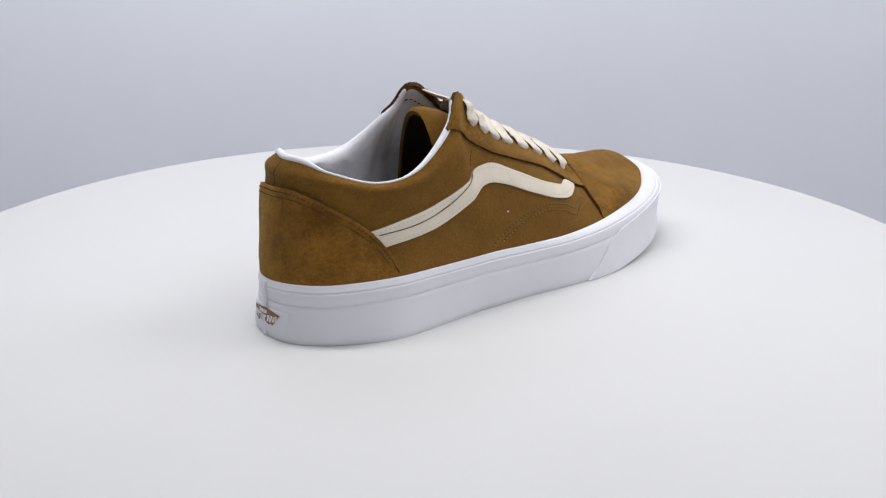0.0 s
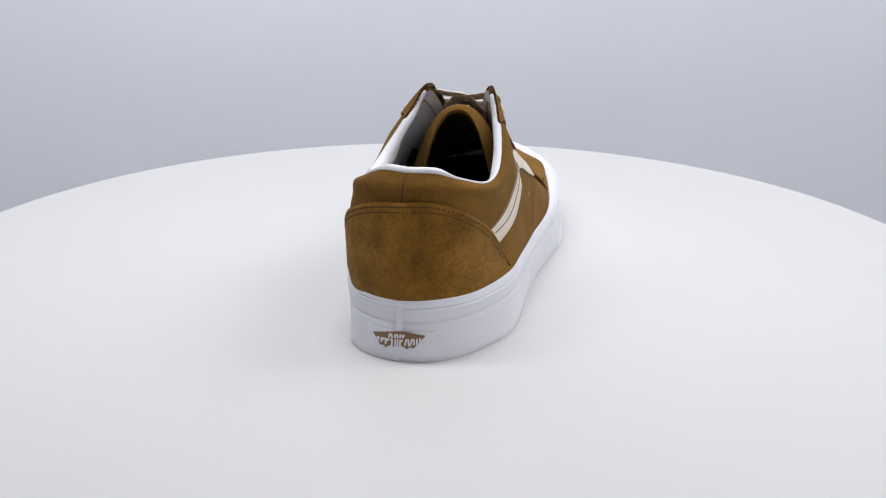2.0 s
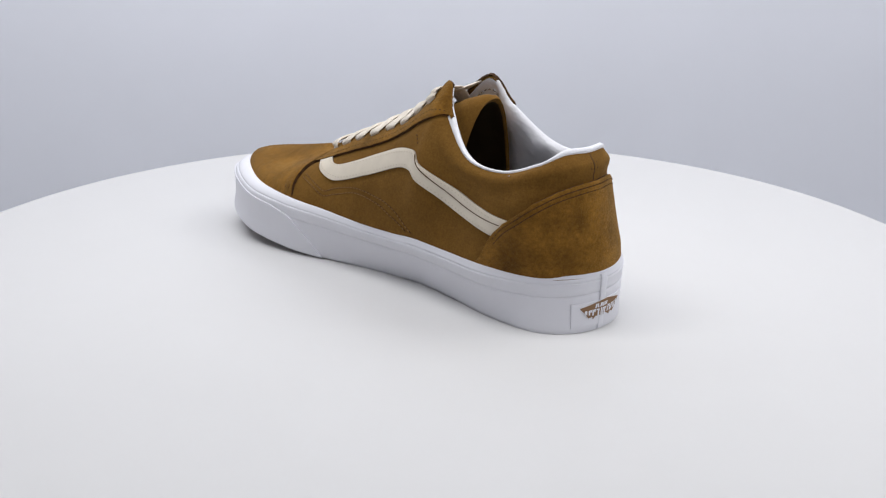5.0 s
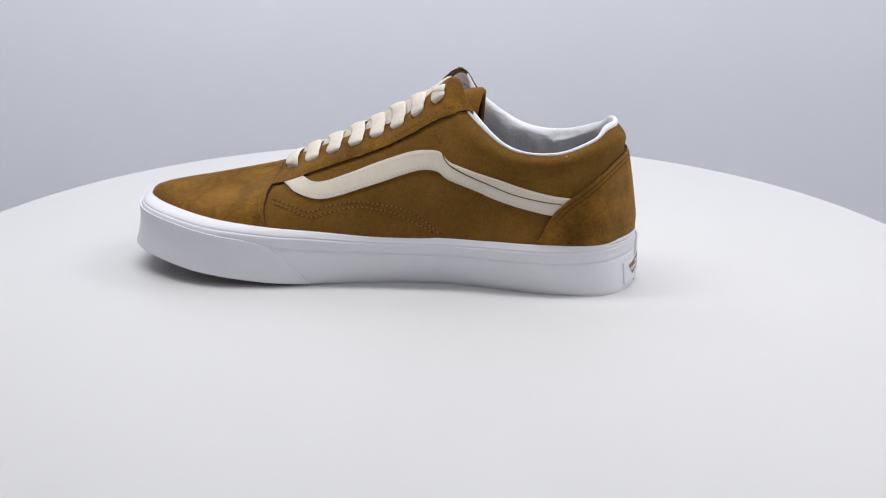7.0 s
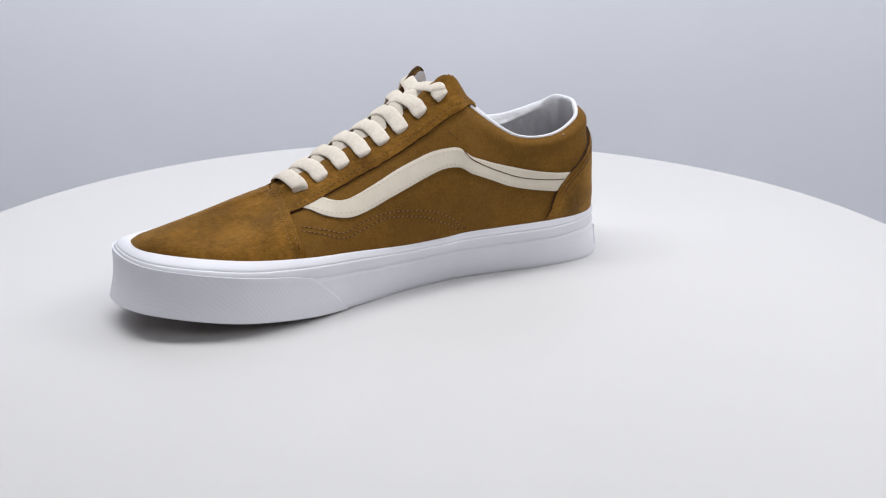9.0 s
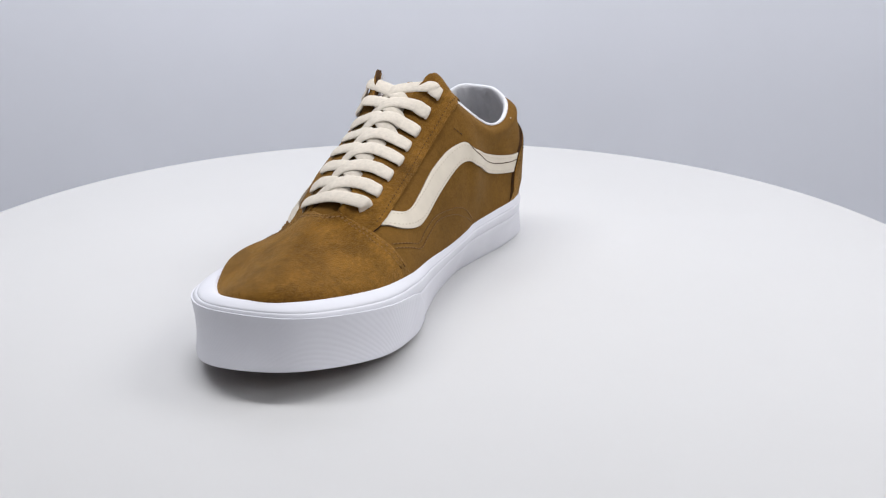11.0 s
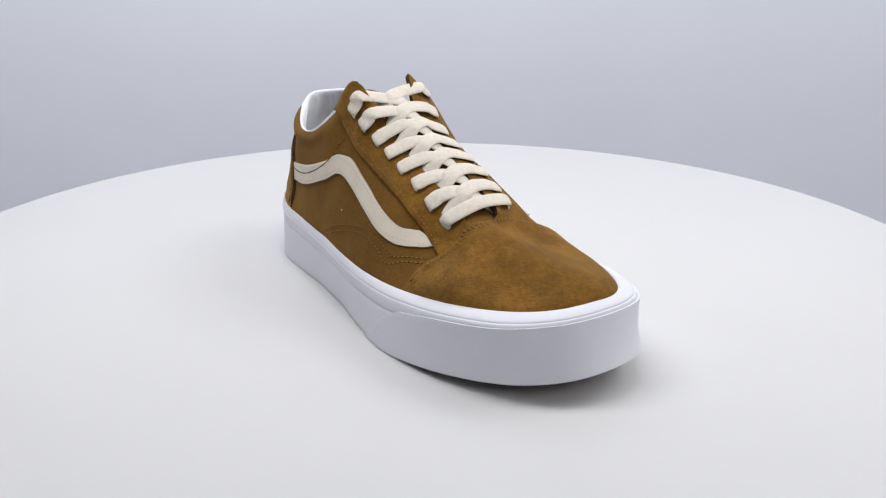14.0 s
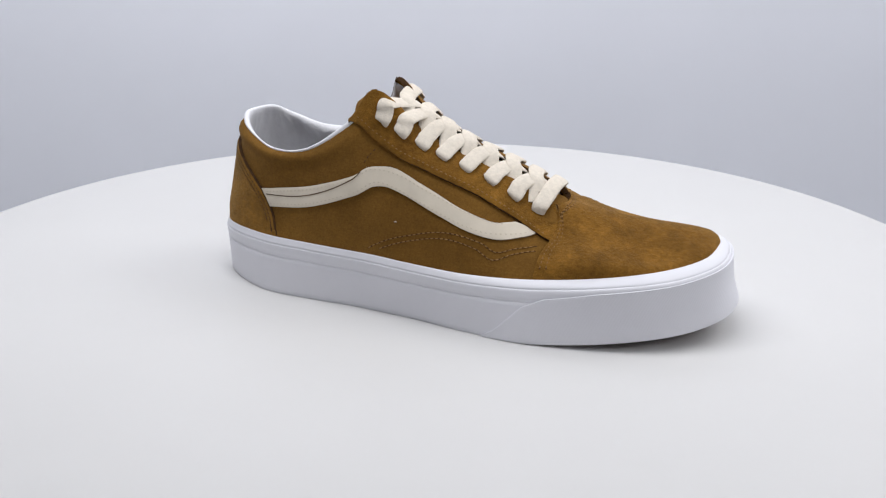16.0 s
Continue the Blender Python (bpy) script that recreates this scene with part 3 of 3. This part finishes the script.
    for d in (0.07, 0.17):
        row = [(a + d, q) for a, q in ((9.02, 0.12), (9.05, 0.22), (9.10, 0.40), (9.22, 0.55), (9.32, 0.68), (9.42, 0.79), (9.60, 0.88), (9.85, 0.94))] + [(11.2, 0.98 - d * 0.25), (12.1, 0.985 - d * 0.25), (12.9, 0.98 - d * 0.25)] + [(a - d, q) for a, q in ((14.15, 0.94), (14.42, 0.88), (14.62, 0.79), (14.78, 0.68), (14.87, 0.55), (14.98, 0.40), (15.06, 0.22), (15.08, 0.12))]
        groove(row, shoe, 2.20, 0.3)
        stitches("stitching", row, THREAD_BROWN, shoe, 2.22, 2.4, 1.6, 0.25)
    # eyestays
    for low, sign in ((EYESTAY_OUT, 1), (EYESTAY_IN, -1)):
        t = smooth_curve(low, 90)
        u = edged(88, 0.006)
        cs, ct = np.interp(u, np.linspace(0, 1, 90), t[:, 0]), np.minimum(np.interp(u, np.linspace(0, 1, 90), t[:, 1]), 0.985)
        v = edged(10, 0.04)[None, :]
        S = np.repeat(cs[:, None], 12, 1)
        H = ct[:, None] + (1.008 - ct)[:, None] * v
        # the front ends tuck under the toe cap
        S = S + sign * 0.6 * v ** 1.5 * np.clip((np.abs(S) - 8.7) / 0.6, 0, 1)
        if sign < 0:
            S, H = S[::-1], H[::-1]
        piece("eyestay", S, H, upper, 1.7, SUEDE, shoe, "brown suede eyestay with frayed edge", SUEDE_SHADE, 0.9, fray=0.005)
        stitches("stitching", [(a, min(b + 0.045, 0.97)) for a, b in low[1:-1]], THREAD_BROWN if sign > 0 else THREAD_DARK, shoe, 1.68, 2.5, 1.5, 0.24)
    # side stripes
    for low, high, split, sign in ((STRIPE_OUT_LOW, STRIPE_OUT_HIGH, SPLIT_OUT, 1), (STRIPE_IN_LOW, STRIPE_IN_HIGH, SPLIT_IN, -1)):
        S, H = band(low, high, 110, 9)
        if sign < 0:
            S, H = S[:, ::1], H
        stripe = piece("side_stripe", S, H, upper, 1.1, CREAM, shoe, "cream leather wavy side stripe", RAW_CREAM)
        a, b = smooth_curve(low, 40), smooth_curve(high, 40)
        for w in (0.16, 0.84):
            row = [tuple(a[i] * (1 - w) + b[i] * w) for i in range(1, 39, 2)]
            stitches("stitching", row, THREAD_CREAM, stripe, 1.0, 2.4, 1.5, 0.24)
        c = smooth_curve(split, 60)
        g = []
        for dh, o in ((-0.006, 0.9), (-0.003, 1.28), (0.003, 1.28), (0.006, 0.9)):
            g.append(upper(c[:, 0], c[:, 1] + dh, np.full(60, o)))
        part("seam", np.stack(g, 1), quads(60, 4), THREAD_DARK, stripe, "dark seam between the two stripe pieces")
    # decorative rows on the quarters
    for row in ([(-8.90, 0.352), (-8.49, 0.260), (-8.19, 0.201), (-7.90, 0.250), (-7.42, 0.300), (-6.78, 0.247), (-6.14, 0.143), (-5.4, 0.07)],
                [(-8.91, 0.412), (-8.50, 0.313), (-8.20, 0.256), (-7.91, 0.312), (-7.43, 0.342), (-6.68, 0.276), (-5.91, 0.167), (-5.1, 0.07)],
                [(6.15, 0.075), (6.91, 0.190), (7.56, 0.263), (8.06, 0.245), (8.36, 0.177), (8.65, 0.270), (8.97, 0.37)],
                [(5.80, 0.065), (6.78, 0.211), (7.55, 0.310), (8.14, 0.301), (8.39, 0.251), (8.64, 0.326), (8.97, 0.44)]):
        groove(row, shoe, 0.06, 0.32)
        stitches("stitching", row, THREAD_BROWN, shoe, 0.2, 2.5, 1.8, 0.25)
    for row in ([(5.51, 0.63), (5.8, 0.655), (6.1, 0.70)], [(-6.1, 0.70), (-5.9, 0.665), (-5.66, 0.64)], [(-0.13, 0.83), (-0.13, 0.87), (-0.12, 0.91)], [(0.15, 0.83), (0.15, 0.87), (0.14, 0.91)]):
        stitches("stitching", row, THREAD_DARK, shoe, 2.1 if abs(row[0][0]) < 1 else 0.2, 2.4, 1.5, 0.22)
    c = np.linspace(0.755, 0.965, 24)
    puffed = 2.5 * np.exp(-((c - 0.87) / 0.075) ** 2)
    g = np.stack([upper(np.full(24, q), c, puffed + o) for q, o in ((-0.03, -0.2), (-0.018, 0.12), (0.0, 0.04), (0.018, 0.12), (0.03, -0.2))], 1)
    part("seam", g, quads(24, 5), THREAD_DARK, shoe, "back seam of the collar")


def lint(shoe):
    """Two pale flecks that cling to the quarters."""
    for s, h in ((-2.67, 0.911), (6.50, 0.280)):
        p = upper(s, h, np.array(2.2 if s < 0 else 0.3))
        v, f = ribbon([p, p + np.array([0, 0.5, 0.2]), p + np.array([0, 1.0, -0.1])], [np.array([1.0, 0, 0.2])] * 3, 0.5, 0.35, 8, 6)
        part("lint", v, f, LACE, shoe, "pale fleck of lint")


def tongue(shoe):
    rows, n = [], 40
    for q in np.linspace(0, 1, n):
        y = 192 - 112 * q
        xc = -6 + 13 * q
        z = np.interp(y, [80, 86, 95, 122, 150, 178, 185, 192], [99.5, 99, 96, 83, 69.8, 59.3, 56.3, 51.5])
        half = 15 + 12 * q
        fall = 5 + 25 * q
        a = np.linspace(-1, 1, 17) * (1 + 0.3 * q)
        end = 1 - 0.25 * max(0, (q - 0.9) / 0.1) ** 2
        rows.append((xc + half * a * end * np.where(a > 0, 1 - 0.26 * q, 1 - 0.05 * q), np.full(17, y) + 4 * a * a * q, z - fall * np.abs(a) ** 2.4, a, q))
    over, under = [], []
    for x, y, z, a, q in rows:
        th = 2.0 + 1.6 * q
        over.append(np.stack([x, y, z], 1))
        under.append(np.stack([x * 0.94, y, z - th * np.sqrt(np.clip(1 - a * a / (1 + 0.3 * q) ** 2, 0.02, 1))], 1))
    over, under = np.array(over), np.array(under)
    v = list(over.reshape(-1, 3)) + list(under.reshape(-1, 3))
    m = n * 17
    f = quads(n, 17) + [tuple(m + i for i in q[::-1]) for q in quads(n, 17)]
    # rounded lip
    lip = (over[-1] + under[-1]) / 2 + np.array([0.15, -1.8, 0.3])
    s = len(v)
    v += list(lip)
    for j in range(16):
        f += [((n - 1) * 17 + j, s + j, s + j + 1, (n - 1) * 17 + j + 1), (m + (n - 1) * 17 + j, m + (n - 1) * 17 + j + 1, s + j + 1, s + j)]
    ob = part("tongue", v, f, NUBUCK, shoe, "padded brown nubuck tongue", sharp=80)
    # the underside faces get the painted shade
    ob.data.materials.append(TONGUE_SHADE)
    q = len(quads(n, 17))
    ob.data.polygons.foreach_set("material_index", [0] * q + [1] * q + [0] * (len(f) - 2 * q))
    return ob


HOLES_OUT = [(6.18, 0.865), (6.54, 0.865), (6.92, 0.887), (7.3, 0.89), (7.7, 0.875), (8.1, 0.867), (8.46, 0.849), (8.85, 0.848)]
HOLES_IN = [(-6.17, 0.91), (-6.57, 0.893), (-6.94, 0.877), (-7.31, 0.868), (-7.67, 0.852), (-8.07, 0.852), (-8.46, 0.857), (-8.86, 0.87)]


def laces(shoe):
    def crown(y):
        return np.interp(y, [80, 95, 104.6, 115.4, 126.5, 137, 148, 160, 171, 182, 190], [105.2, 102.4, 99.2, 93.6, 88.0, 81.8, 77.2, 71.2, 66.3, 62.0, 58])

    def middle(y):
        return -6 + 10 * (184 - y) / 104

    rng = np.random.default_rng(5)
    for holes, sign in ((HOLES_OUT, 1), (HOLES_IN, -1)):
        for k, (s, h) in enumerate(holes):
            p = upper(s, h - 0.012, np.array(1.6))
            nrm = upper(s, h - 0.012, np.array(2.6)) - p
            # eyelet
            a = np.linspace(0, 2 * np.pi, 14, endpoint=False)
            t = upper(s + 0.05, h - 0.012, np.array(1.6)) - p
            t /= np.linalg.norm(t)
            w = np.cross(nrm, t)
            rim = [p + (t * math.cos(q) + w * math.sin(q)) * 1.6 + nrm * 0.12 for q in a]
            part("eyelet", [p + nrm * 0.25] + rim + [r - nrm * 1.0 for r in rim], [(0, 1 + j, 1 + (j + 1) % 14) for j in range(14)] + [(1 + j, 15 + j, 15 + (j + 1) % 14, 1 + (j + 1) % 14) for j in range(14)], HOLE, shoe, "dark punched eyelet")
            y = p[1]
            up = np.array([0, 0.42, 0.9])
            if k < 7:
                yc, ye = y + 4.6, y + 9.6
                xc, zc = middle(yc), crown(yc) + (0.5 if sign < 0 else -0.3)
                mid = np.array([xc, yc, zc])
                edge = upper(s + sign * 0.03, 0.955, np.array(2.4))
                edge[1] = y + 1.2
                wob = rng.normal(0, 0.35, 3)
                inward = (mid - p) / np.linalg.norm(mid - p)
                pts = [p - nrm * 2.0 - inward * 0.6, p + nrm * 1.3 - inward * 0.7, p * 0.55 + edge * 0.45 + nrm * 1.3 + wob * 0.4, edge + up * 0.5 + wob * 0.6,
                       mid + np.array([sign * 4.5, -1.2, 0.6]) + wob * 0.5, mid + np.array([-sign * 2.5, 2.4, -1.1]), np.array([xc - sign * 8.5, ye - 0.6, crown(ye) - 4.2]), np.array([xc - sign * 12, ye + 1, crown(ye) - 7.5])]
                side = np.array([sign, 0, 0])
                nn = [nrm - inward * 0.8, nrm - inward * 0.5, nrm + up * 0.2, nrm * 0.45 + up * 0.75, up + side * 0.12, up - side * 0.1, up - side * 0.3, up - side * 0.5]
                v, f = ribbon(pts, [q / np.linalg.norm(q) for q in nn], 8.3, 1.4, 44, 16, 0.62)
                part("lace", v, f, LACE, shoe, "flat cream cotton lace strand")
    # the straight bar across the bottom pair
    a, b = (upper(*q, np.array(1.6)) for q in (HOLES_OUT[-1], HOLES_IN[-1]))
    m = (a + b) / 2
    pts = [a + np.array([1.0, 0.5, -1.5]), a + np.array([0.6, 1.5, 2.4]), a * 0.75 + b * 0.25 + np.array([0, 2.6, 5.2]), m + np.array([0, 2.8, 6.2]), a * 0.25 + b * 0.75 + np.array([0, 2.6, 5.2]), b + np.array([-0.6, 1.5, 2.4]), b + np.array([-1.0, 0.5, -1.5])]
    up = np.array([0, 0.45, 0.9])
    nn = [up + np.array([q, 0, 0]) for q in (0.9, 0.5, 0.1, 0, -0.1, -0.5, -0.9)]
    v, f = ribbon(pts, nn, 8.0, 1.4, 40, 14, 0.8)
    part("lace", v, f, LACE, shoe, "flat cream cotton lace strand")


def sneaker():
    shoe = tagged(new("sneaker"), "brown suede low-top sneaker with cream stripe on a turntable", "shoe")
    sole_unit(shoe)
    upper_unit(shoe)
    tongue(shoe)
    laces(shoe)
    lint(shoe)
    return shoe


room()
table = turntable()
shoe = sneaker()


def motions():
    times = [k / 10 for k in range(161)]
    walk(table, [(t, pose(0, 0, 0, 0, 0, START + SPIN * t)) for t in times])
    walk(shoe, [(t, pose(0, 0, 0, 0, 0, START + SPIN * t)) for t in times])


motions()
